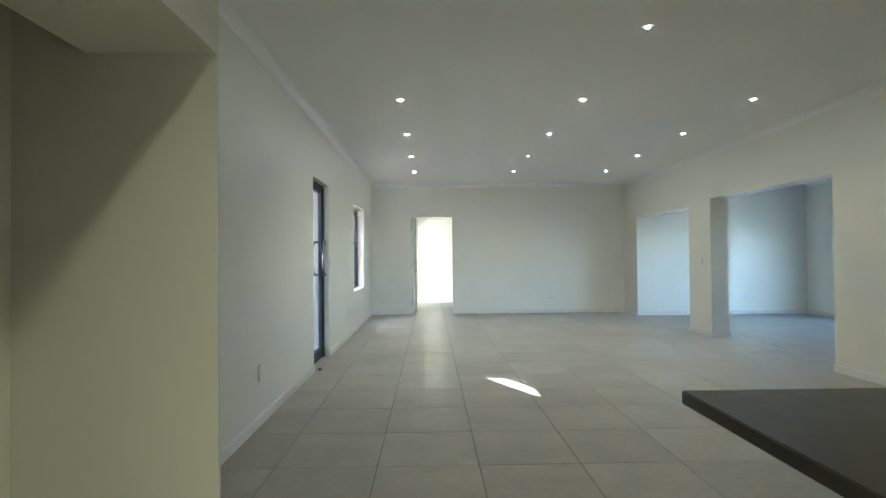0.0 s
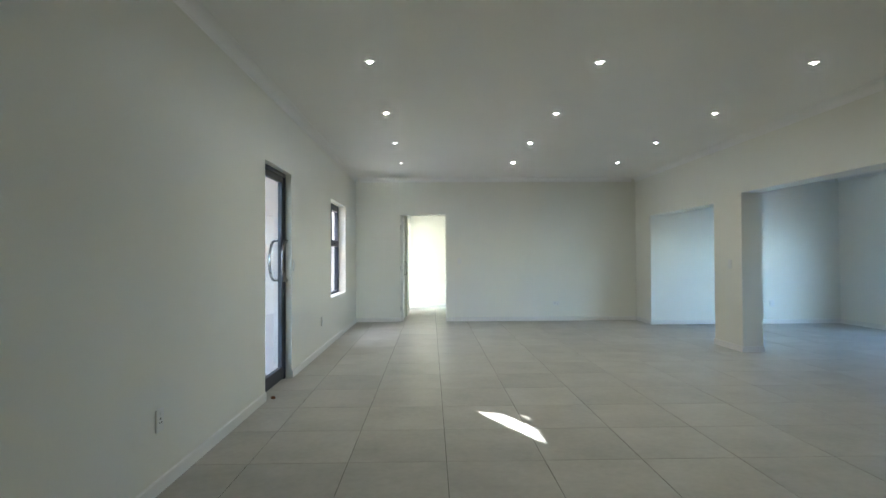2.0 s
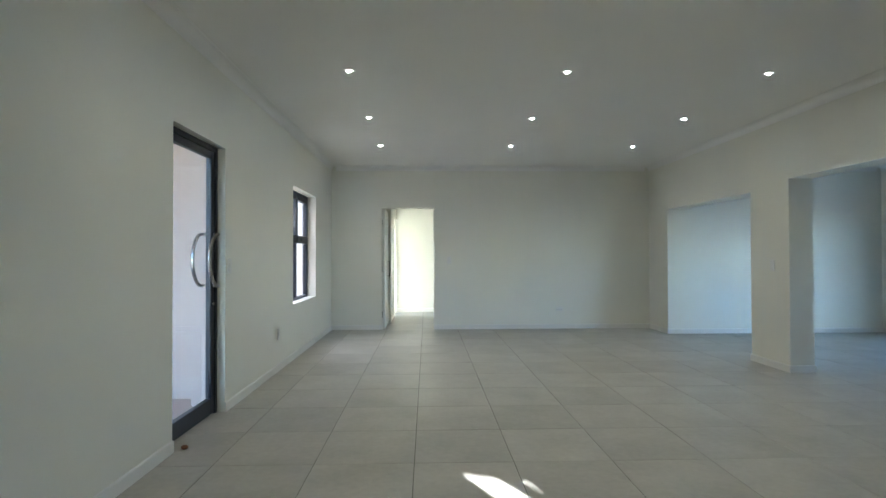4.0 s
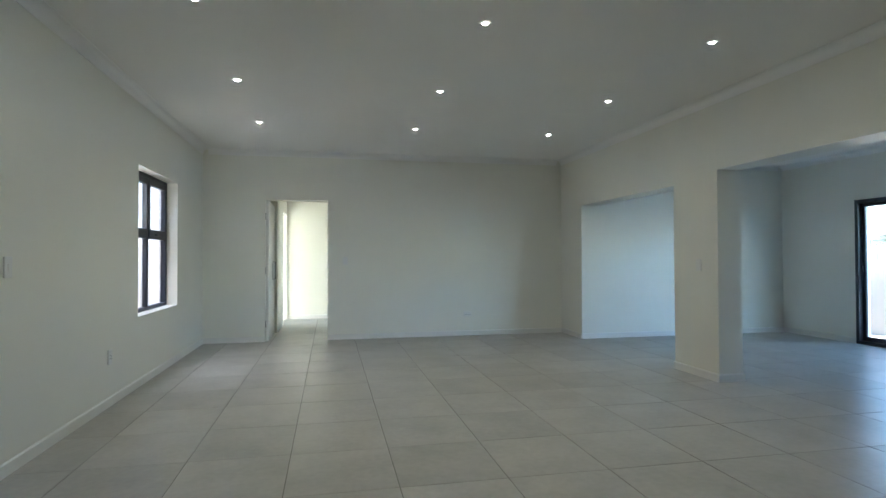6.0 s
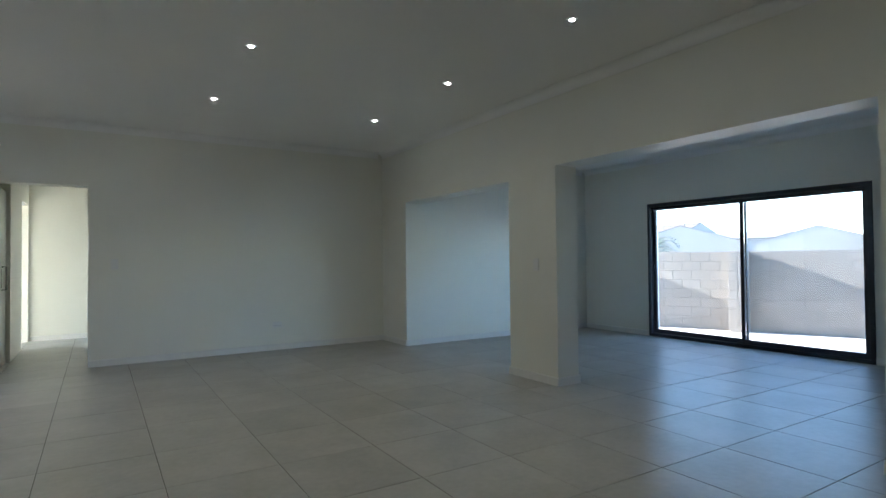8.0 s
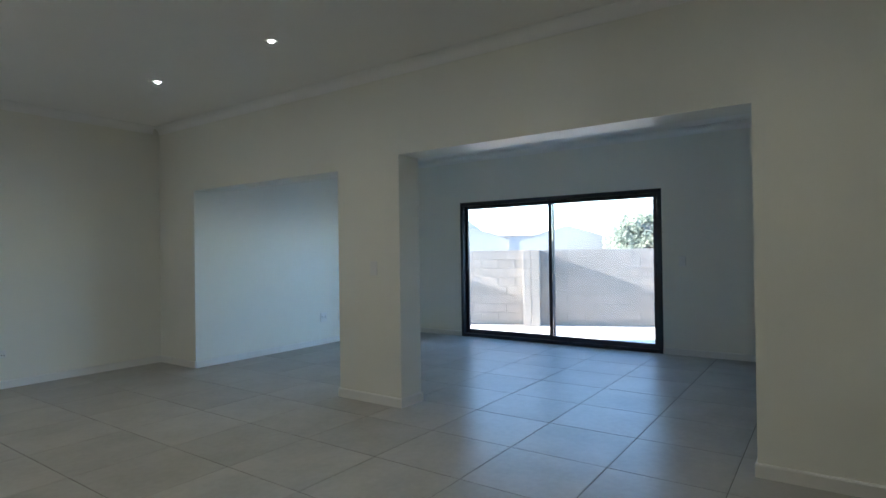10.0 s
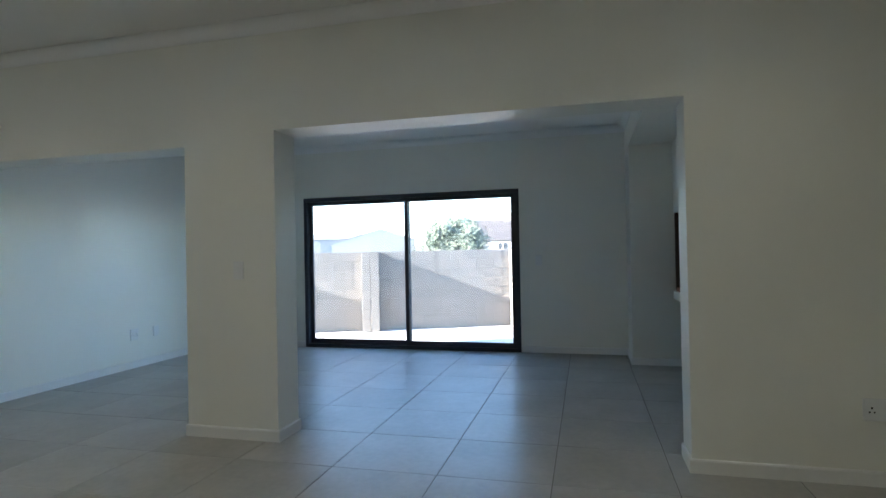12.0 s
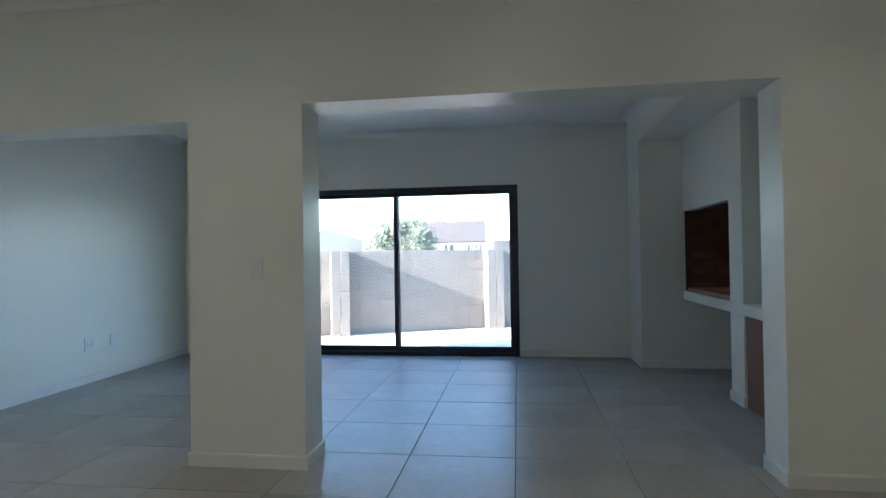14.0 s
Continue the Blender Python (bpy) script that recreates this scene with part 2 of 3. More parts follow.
# hall beyond the far doorway, and the sunlit side room, which is unseen and assumed
HW, HE, HN = -0.20, 0.80, 15.0
structure("wall_hall_west", boxes((-0.42, -0.30, NORTH_OUT, 12.93, -0.1, TOP), (HW - 0.12, HW, 12.93, 14.1, -0.1, TOP), (HW - 0.12, HW, 14.1, 14.93, 2.04, TOP), (HW - 0.12, HW, 14.93, HN, -0.1, TOP)),
          PAINT, "white painted passage wall with a side doorway", "wall")
structure("wall_hall_east", boxes((HE, HE + 0.12, NORTH_OUT, HN + 0.2, -0.1, TOP)), PAINT, "white painted passage wall", "wall")
structure("wall_hall_north", boxes((HW - 0.12, HE, HN, HN + 0.2, -0.1, TOP)), PAINT, "white painted end wall of the passage", "wall")
structure("ceiling_hall", boxes((-0.30, HE, NORTH_OUT, HN, 2.6, 2.7)), CEIL, "white passage ceiling", "ceiling")
structure("wall_side_room", boxes((-2.45, -2.30, 12.6, 13.7, -0.1, TOP), (-2.45, -2.30, 15.2, 16.4, -0.1, TOP), (-2.45, -2.30, 13.7, 15.2, 2.1, TOP),
                                  (-2.30, HW - 0.12, 12.6, 12.75, -0.1, TOP), (-2.30, HW, 16.25, 16.4, -0.1, TOP), (HW - 0.12, HW, HN + 0.2, 16.25, -0.1, TOP)),
          PAINT, "white painted side room, assumed and unseen, with an opening for the added lamp", "wall")
structure("ceiling_side_room", boxes((-2.30, HW - 0.12, 12.75, 16.25, 2.6, 2.7)), CEIL, "white side room ceiling", "ceiling")
structure("roof_slab_hall", boxes((-2.30, 1.0, NORTH_OUT + 0.1, 16.45, TOP, TOP + 0.15)), PLASTER, "plain slab that closes the passage above", "roof")


# ---- cornices and skirtings ----
def prism(bm, profile, a, b, inward):
    """A profile (distance from the wall, height) swept from a to b; inward is the way into the room."""
    a, b, inward = Vector(a), Vector(b), Vector(inward)
    ends = [[bm.verts.new(p + inward * d + Vector((0, 0, h))) for d, h in profile] for p in (a, b)]
    n = len(profile)
    for k in range(n):
        bm.faces.new((ends[0][k], ends[0][(k + 1) % n], ends[1][(k + 1) % n], ends[1][k]))
    bm.faces.new(ends[0])
    bm.faces.new(ends[1][::-1])
    return bm


COVE = [(0.0, 0.0), (0.0, -0.08)] + [(0.078 - 0.073 * math.cos(k * math.pi / 20), -0.08 + 0.075 * math.sin(k * math.pi / 20)) for k in range(11)] + [(0.078, 0.0)]
SKIRT = [(0.0, 0.0), (0.012, 0.0), (0.012, 0.066), (0.008, 0.074), (0.0, 0.076)]


def cornice(a, b, inward, z):
    structure("cornice", prism(bmesh.new(), COVE, (*a, z), (*b, z), (*inward, 0)), CORNICE, "white coved plaster cornice", "cornice")


def skirting(a, b, inward):
    structure("baseboard", prism(bmesh.new(), SKIRT, (*a, 0), (*b, 0), (*inward, 0)), TRIM, "low white skirting along the wall", "baseboard")


E_ = 0.004
cornice((WEST + 0, SOUTH), (WEST, NORTH), (1, 0), CEILING - 0.001)
cornice((EAST, SOUTH), (EAST, NORTH), (-1, 0), CEILING - 0.001)
cornice((WEST + 0.075, NORTH), (EAST - 0.075, NORTH), (0, -1), CEILING - 0.001)
cornice((R2_EAST, NOOK_Y), (R2_EAST, R2_NORTH), (-1, 0), CEILING2 - 0.001)
cornice((EAST_IN, NOOK_Y), (EAST_IN, R2_NORTH), (1, 0), CEILING2 - 0.001)
cornice((EAST_IN + 0.075, R2_NORTH), (R2_EAST - 0.075, R2_NORTH), (0, -1), CEILING2 - 0.001)
cornice((EAST_IN + 0.075, NOOK_Y), (R2_EAST - 0.075, NOOK_Y), (0, 1), CEILING2 - 0.001)
skirting((WEST, IDOOR[1]), (WEST, EDOOR[0]), (1, 0))
skirting((WEST, EDOOR[1]), (WEST, NORTH), (1, 0))
skirting((WEST + 0.012, NORTH), (FDOOR[0], NORTH), (0, -1))
skirting((FDOOR[1], NORTH), (EAST - 0.012, NORTH), (0, -1))
skirting((EAST, SOUTH), (EAST, OP1[0] + 0.012), (-1, 0))
skirting((EAST, OP1[0]), (EAST_IN, OP1[0]), (0, 1))
skirting((EAST, OP1[1] - 0.012), (EAST, OP2[0] + 0.012), (-1, 0))
skirting((EAST, OP1[1]), (EAST_IN, OP1[1]), (0, -1))
skirting((EAST, OP2[0]), (EAST_IN, OP2[0]), (0, 1))
skirting((EAST, OP2[1]), (EAST, NORTH), (-1, 0))
skirting((EAST, R2_NORTH), (R2_EAST - 0.012, R2_NORTH), (0, -1))
skirting((R2_EAST, NOOK_Y), (R2_EAST, SLIDE[0]), (-1, 0))
skirting((R2_EAST, SLIDE[1]), (R2_EAST, R2_NORTH), (-1, 0))
skirting((NOOK_X - 0.012, NOOK_Y), (R2_EAST - 0.012, NOOK_Y), (0, 1))
skirting((NOOK_X, 4.7), (NOOK_X, NOOK_Y), (-1, 0))
skirting((EAST_IN, OP1[1] - 0.012), (EAST_IN, OP2[0] + 0.012), (1, 0))
skirting((HW, HN), (HE, HN), (0, -1))


# ---- downlights ----
def dome(radius, depth, sides=20, rings=4):
    """A shallow cap that bulges downwards from z = -0.003."""
    bm = bmesh.new()
    loops = [[bm.verts.new((radius * math.cos(a) * math.cos(k), radius * math.sin(a) * math.cos(k), -0.003 - depth * math.sin(k)))
              for a in (2 * math.pi * i / sides for i in range(sides))] for k in (math.pi / 2 * j / rings for j in range(rings))]
    tip = bm.verts.new((0, 0, -0.003 - depth))
    for a, b in zip(loops, loops[1:]):
        for i in range(sides):
            bm.faces.new((a[i], a[(i + 1) % sides], b[(i + 1) % sides], b[i]))
    for i in range(sides):
        bm.faces.new((loops[-1][i], loops[-1][(i + 1) % sides], tip))
    bm.faces.new(loops[0][::-1])
    return bm


def downlight(x, y):
    d = thing("downlight", "small round recessed ceiling downlight, switched on", "downlight", "downlights in the ceiling", pose(x, y, CEILING))
    part("trim_ring", disc(bmesh.new(), (0, 0, -0.006), 0.038, 0.006, inner=0.018), PLASTIC, d)
    part("lens", dome(0.0142, 0.004), LAMP, d, "glowing frosted lens")
    return d


first = downlight(1.59, 3.96)
spots = [(1.59, 3.96)]
for x in (-0.165, 1.63, 3.33):
    for y in (5.69, 7.217, 8.747, 10.278):
        copy_thing(first, pose(x, y, CEILING))
        spots.append((x, y))
for x, y in spots:
    lamp = new("downlight_lamp", bpy.data.lights.new("downlight_lamp", "AREA"))
    lamp.data.shape, lamp.data.size, lamp.data.energy, lamp.data.color = "DISK", 0.044, DOWNLIGHT_WATTS, (1.0, 0.87, 0.62)
    lamp.data.spread = radians(122)
    lamp.location = (x, y, CEILING - 0.014)
# kitchen lights, unseen, behind and above the start of the walk
# the first is placed from a cast shadow; the other two are added for brightness
for x, y in ((0.13, 0.55), (0.13, -1.1), (0.13, -2.6)):
    copy_thing(first, pose(x, y, CEILING))
    lamp = new("kitchen_lamp", bpy.data.lights.new("kitchen_lamp", "AREA"))
    lamp.data.shape, lamp.data.size, lamp.data.energy, lamp.data.color = "DISK", 0.2, KITCHEN_WATTS, (1.0, 0.89, 0.56)
    lamp.data.spread = radians(122)
    lamp.location = (x, y, CEILING - 0.008)


# ---- windows and doors ----
def pane(parent, x0, x1, y0, y1, z0, z1):
    ob = part("pane", boxes((x0, x1, y0, y1, z0, z1)), GLASS, parent, "clear glass pane")
    ob.visible_shadow = False
    return ob


def sliding_door():
    y0, y1, z1 = SLIDE
    d = tagged(new("door_sliding"), "wide two-panel sliding glass door in a charcoal aluminium frame", "sliding door", kind="structure")
    xi, xo = R2_EAST - 0.012, R2_EAST + 0.10
    f = 0.05
    part("frame_head", boxes((xi, xo, y0, y1, z1 - f, z1), bevel=0.003), ALU, d)
    part("frame_track", boxes((xi, xo, y0, y1, 0.0, 0.045), bevel=0.003), ALU, d)
    part("frame_jamb", boxes((xi, xo, y0, y0 + f, 0.045, z1 - f), bevel=0.003), ALU, d)
    part("frame_jamb", boxes((xi, xo, y1 - f, y1, 0.045, z1 - f), bevel=0.003), ALU, d)
    mid = (y0 + y1) / 2
    s = 0.05
    for a, b, x in ((y0 + f, mid + 0.03, xi + 0.02), (mid - 0.03, y1 - f, xi + 0.062)):
        leaf = part("sash", boxes((x, x + 0.036, a, b, 0.045, 0.045 + 0.06), (x, x + 0.036, a, b, z1 - f - 0.05, z1 - f),
                                  (x, x + 0.036, a, a + s, 0.105, z1 - f - 0.05), (x, x + 0.036, b - s, b, 0.105, z1 - f - 0.05), bevel=0.003), ALU, d, "charcoal sliding sash")
        pane(leaf, x + 0.014, x + 0.020, a + s, b - s, 0.105, z1 - f - 0.05)
    part("latch", boxes((xi - 0.004, xi + 0.022, y0 + f + 0.012, y0 + f + 0.034, 0.92, 1.10), bevel=0.004), ALU, d, "black recessed latch")
    part("latch", boxes((xi + 0.035, xi + 0.062, y1 - f - 0.034, y1 - f - 0.012, 0.98, 1.06), bevel=0.004), ALU, d, "black recessed latch")
    return d


sliding_door()


def window_west():
    y0, y1, z0, z1 = WIN
    w = tagged(new("window_1"), "charcoal aluminium window of four panes, top pair hinged, in a deep white reveal", "window", kind="structure")
    xa, xb = WEST_OUT + 0.075, WEST_OUT + 0.135
    f = 0.045
    mid, rail = (y0 + y1) / 2, z0 + (z1 - z0) * 0.56
    part("frame", boxes((xa, xb, y0, y0 + f, z0, z1), (xa, xb, y1 - f, y1, z0, z1), (xa, xb, y0 + f, y1 - f, z0, z0 + f), (xa, xb, y0 + f, y1 - f, z1 - f, z1), bevel=0.003), ALU, w)
    part("mullion", boxes((xa + 0.005, xb - 0.005, mid - 0.022, mid + 0.022, z0 + f, z1 - f), bevel=0.003), ALU, w)
    part("transom", boxes((xa + 0.008, xb + 0.006, y0 + f, mid - 0.022, rail - 0.04, rail + 0.04), bevel=0.003), ALU, w)
    part("transom", boxes((xa + 0.008, xb + 0.006, mid + 0.022, y1 - f, rail - 0.04, rail + 0.04), bevel=0.003), ALU, w)
    for a, b in ((y0 + f, mid - 0.022), (mid + 0.022, y1 - f)):
        pane(w, xa + 0.02, xa + 0.025, a, b, z0 + f, rail - 0.04)
        c, e, t = rail + 0.04, z1 - f, 0.036
        sash = part("sash", boxes((xa + 0.012, xb + 0.004, a + 0.002, a + t, c, e - 0.002), (xa + 0.012, xb + 0.004, b - t, b - 0.002, c, e - 0.002),
                                  (xa + 0.012, xb + 0.004, a + t, b - t, c, c + 0.018), (xa + 0.012, xb + 0.004, a + t, b - t, e - t - 0.022, e - 0.002), bevel=0.003), ALU, w, "charcoal top-hung sash")
        pane(sash, xa + 0.024, xa + 0.029, a + t, b - t, c + 0.018, e - t - 0.022)
    part("handle", boxes((xb, xb + 0.03, mid + 0.20, mid + 0.33, rail - 0.005, rail + 0.012), bevel=0.004), ALU, w, "black window catch")
    part("window_sill", boxes((WEST_OUT - 0.03, WEST + 0.002, y0 + E_, y1 - E_, z0 - 0.002, z0 + 0.012), bevel=0.003), TRIM, w, "painted white sill")
    return w


window_west()


def arc_handle(door, x, y, z):
    """A half-moon pull on both sides of the stile, in the plane of the door."""
    for s in (1, -1):
        off = x + s * 0.065
        pts = [(off, y - 0.17 * math.sin(a), z - 0.20 * math.cos(a)) for a in (math.pi * k / 20 for k in range(21))]
        pts = [(x + s * 0.0, y, z - 0.20), (x + s * 0.05, y, z - 0.20)] + pts + [(x + s * 0.05, y, z + 0.20), (x, y, z + 0.20)]
        part("pull_handle", tube(bmesh.new(), pts, 0.0135, 14), STEEL, door, "half-moon brushed steel pull handle")


def entrance_door():
    y0, y1, z1 = EDOOR
    d = tagged(new("door_1"), "glazed entrance door in charcoal aluminium with half-moon steel pulls", "door", kind="structure")
    xa, xb = WEST - 0.13, WEST - 0.06
    f = 0.04
    part("frame", boxes((xa, xb, y0, y0 + f, 0, z1), (xa, xb, y1 - f, y1, 0, z1), (xa, xb, y0 + f, y1 - f, z1 - f, z1), bevel=0.003), ALU, d)
    s, x = 0.062, xa + 0.015
    a, b = y0 + f + 0.004, y1 - f - 0.004
    leaf = part("leaf", boxes((x, x + 0.045, a, a + s, 0.01, z1 - f), (x, x + 0.045, b - s, b, 0.01, z1 - f), (x, x + 0.045, a + s, b - s, 0.01, 0.13),
                              (x, x + 0.045, a + s, b - s, z1 - f - 0.055, z1 - f - 0.004), bevel=0.003), ALU, d, "charcoal aluminium door leaf")
    pane(leaf, x + 0.018, x + 0.024, a + s, b - s, 0.13, z1 - f - 0.055)
    arc_handle(d, x + 0.0225, b - s / 2, 1.20)
    part("lock_cylinder", disc(bmesh.new(), (x + 0.045, b - s / 2, 0.86), 0.014, 0.008, "x"), STEEL, d)
    return d


entrance_door()


def lever(parent, x, y, z, side):
    """Round rose, lever and keyhole rose on a face at x whose outward way is +x."""
    h = part("lever_handle", disc(bmesh.new(), (x, y, z), 0.026, 0.009, "x"), STEEL, parent, "brushed steel lever handle")
    part("lever", tube(bmesh.new(), [(x + 0.009, y, z), (x + 0.045, y, z), (x + 0.055, y + side * 0.012, z), (x + 0.055, y + side * 0.12, z)], 0.009), STEEL, h)
    k = part("key_rose", disc(bmesh.new(), (x, y, z - 0.075), 0.026, 0.008, "x"), STEEL, parent, "brushed steel keyhole rose")
    part("keyhole", boxes((x + 0.008, x + 0.0095, y - 0.003, y + 0.003, z - 0.088, z - 0.066)), DARK, k)


def inner_door():
    y0, y1, z1 = IDOOR
    d = tagged(new("door_2"), "closed white painted flush door with a steel lever handle", "door", kind="structure")
    x = WEST - 0.115
    f = 0.035
    part("door_frame", boxes((x - 0.06, x + 0.015, y0, y0 + f, 0, z1), (x - 0.06, x + 0.015, y1 - f, y1, 0, z1), (x - 0.06, x + 0.015, y0 + f, y1 - f, z1 - f, z1), bevel=0.004), DOORPAINT, d)
    part("leaf", boxes((x - 0.04, x, y0 + f + 0.003, y1 - f - 0.003, 0.006, z1 - f - 0.003), bevel=0.003), DOORPAINT, d)
    lever(d, x, y1 - f - 0.07, 1.0, -1)
    return d


inner_door()


def hall_door():
    """Open leaf at the far doorway, folded back along the passage."""
    d = tagged(new("door_3"), "white painted passage door standing wide open, steel handle on a plate", "door", kind="structure")
    x = FDOOR[0] + 0.006
    part("leaf", boxes((x, x + 0.04, NORTH + 0.03, NORTH + 0.915, 0.008, 2.03), bevel=0.003), DOORPAINT, d)
    for z in (0.25, 1.02, 1.80):
        part("hinge", disc(bmesh.new(), (x - 0.003, NORTH + 0.024, z - 0.05), 0.006, 0.10), STEEL, d)
    p = part("handle_plate", boxes((x + 0.04, x + 0.044, NORTH + 0.52, NORTH + 0.56, 0.90, 1.12), bevel=0.001), STEEL, d)
    part("pull", tube(bmesh.new(), [(x + 0.044, NORTH + 0.54, 0.88), (x + 0.085, NORTH + 0.54, 0.88), (x + 0.085, NORTH + 0.54, 1.14), (x + 0.044, NORTH + 0.54, 1.14)], 0.009, 8), STEEL, p)
    return d


hall_door()


# ---- switches and sockets ----
def plate(name, label, category, at, face, w=0.075, h=0.12, kind="switch"):
    """A wall plate at a place; face is the way out of the wall: 'x', '-x' or '-y'."""
    turn = {"x": 90, "-x": -90, "-y": 0}[face]
    d = thing(name, label, category, "", pose(*at, 0, 0, turn))
    part("plate", boxes((-w / 2, w / 2, -0.012, 0, -h / 2, h / 2), bevel=0.003), PLASTIC, d)
    if kind == "switch":
        part("rocker", boxes((-0.012, 0.012, -0.016, -0.0115, -0.022, 0.022), bevel=0.002), PLASTIC, d)
    else:
        n = 2 if w > 0.1 else 1
        for k in range(n):
            cx = (k - (n - 1) / 2) * w / n
            part("pin_hole", boxes((cx - 0.004, cx + 0.004, -0.0128, -0.0115, 0.004, 0.014)), DARK, d)
            part("pin_hole", boxes((cx - 0.014, cx - 0.007, -0.0128, -0.0115, -0.016, -0.008)), DARK, d)
            part("pin_hole", boxes((cx + 0.007, cx + 0.014, -0.0128, -0.0115, -0.016, -0.008)), DARK, d)
            part("rocker", boxes((cx - 0.006, cx + 0.006, -0.015, -0.0115, h / 2 - 0.032, h / 2 - 0.014), bevel=0.001), PLASTIC, d)
    return d


plate("light_switch", "white plastic light switch on the wall beside the inner door", "light switch", (WEST, 3.17, 1.165), "x")
plate("light_switch", "white plastic light switch on the wall beside the entrance door", "light switch", (WEST, 7.20, 1.15), "x", 0.075, 0.12)
plate("light_switch", "white plastic light switch beside the passage doorway", "light switch", (0.845, NORTH, 1.155), "-y")
plate("light_switch", "white plastic light switch on the pillar", "light switch", (EAST, 8.64, 1.115), "-x")
plate("light_switch", "white plastic light switch beside the sliding door", "light switch", (R2_EAST, 6.955, 1.10), "-x")
plate("wall_socket", "white plastic wall socket low on the wall", "socket", (WEST, 4.355, 0.38), "x", 0.075, 0.12, "socket")
plate("wall_socket", "white plastic wall socket low on the wall under the window", "socket", (WEST, 8.665, 0.40), "x", 0.075, 0.12, "socket")
plate("wall_socket", "white plastic double wall socket low on the wall", "socket", (2.70, NORTH, 0.33), "-y", 0.12, 0.075, "socket")
plate("wall_socket", "white plastic double wall socket low on the wall", "socket", (6.13, R2_NORTH, 0.37), "-y", 0.11, 0.125, "socket")
plate("aerial_socket", "white plastic aerial outlet low on the wall", "socket", (6.45, R2_NORTH, 0.37), "-y", 0.085, 0.115, "switch")
plate("wall_socket", "white plastic double wall socket on the wall", "socket", (EAST, 5.01, 0.382), "-x", 0.15, 0.11, "socket")


# ---- kitchen: fridge housing and counter ----
def fridge_housing():
    x0, x1, y1 = WEST, -0.52, 1.97
    y0, z = 1.02, 1.83
    d = thing("fridge_housing", "tall white melamine fridge housing with an overhead cupboard, empty", "cabinet")
    part("side_panel", boxes((x0, x1, y1 - 0.0, y1 + 0.016, 0, 2.30), bevel=0.001), MELAMINE, d)
    part("side_panel", boxes((x0, x1, y0 - 0.016, y0, 0, 2.30), bevel=0.001), MELAMINE, d)
    part("cupboard_base", boxes((-0.91, x1 - 0.02, y0, y1, z, z + 0.016)), MELAMINE, d)
    part("cupboard_back", boxes((-0.91, -0.90, y0, y1, z + 0.016, 2.28)), MELAMINE, d)
    part("cupboard_top", boxes((x0, x1 - 0.02, y0, y1, 2.284, 2.30)), MELAMINE, d)
    mid = (y0 + y1) / 2
    part("cupboard_door", boxes((x1 - 0.018, x1, y0 + 0.002, mid - 0.002, z - 0.002, 2.295), bevel=0.001), MELAMINE, d)
    part("cupboard_door", boxes((x1 - 0.018, x1, mid + 0.002, y1 - 0.002, z - 0.002, 2.295), bevel=0.001), MELAMINE, d)
    return d


fridge_housing()
plate("isolator_outlet", "small white outlet on the wall inside the fridge housing", "socket", (WEST, 1.86, 1.255), "x", 0.075, 0.05, "none")


def kitchen_counter():
    t = thing("worktop", "polished black granite worktop on a white kitchen counter", "worktop")
    part("slab", boxes((0.664, 3.2, 0.7, 1.503, 0.884, 0.914), bevel=0.003), GRANITE, t)
    part("backing_board", boxes((0.72, 3.18, 0.73, 1.45, 0.8695, 0.884)), MELAMINE, t, "white backing board under the stone")
    c = thing("counter_unit", "white kitchen counter unit under the granite worktop", "cabinet")
    part("carcass", boxes((0.95, 3.15, 0.74, 1.36, 0.10, 0.8685)), MELAMINE, c)
    part("plinth", boxes((0.98, 3.12, 0.80, 1.34, 0.0, 0.10)), MELAMINE, c)


kitchen_counter()


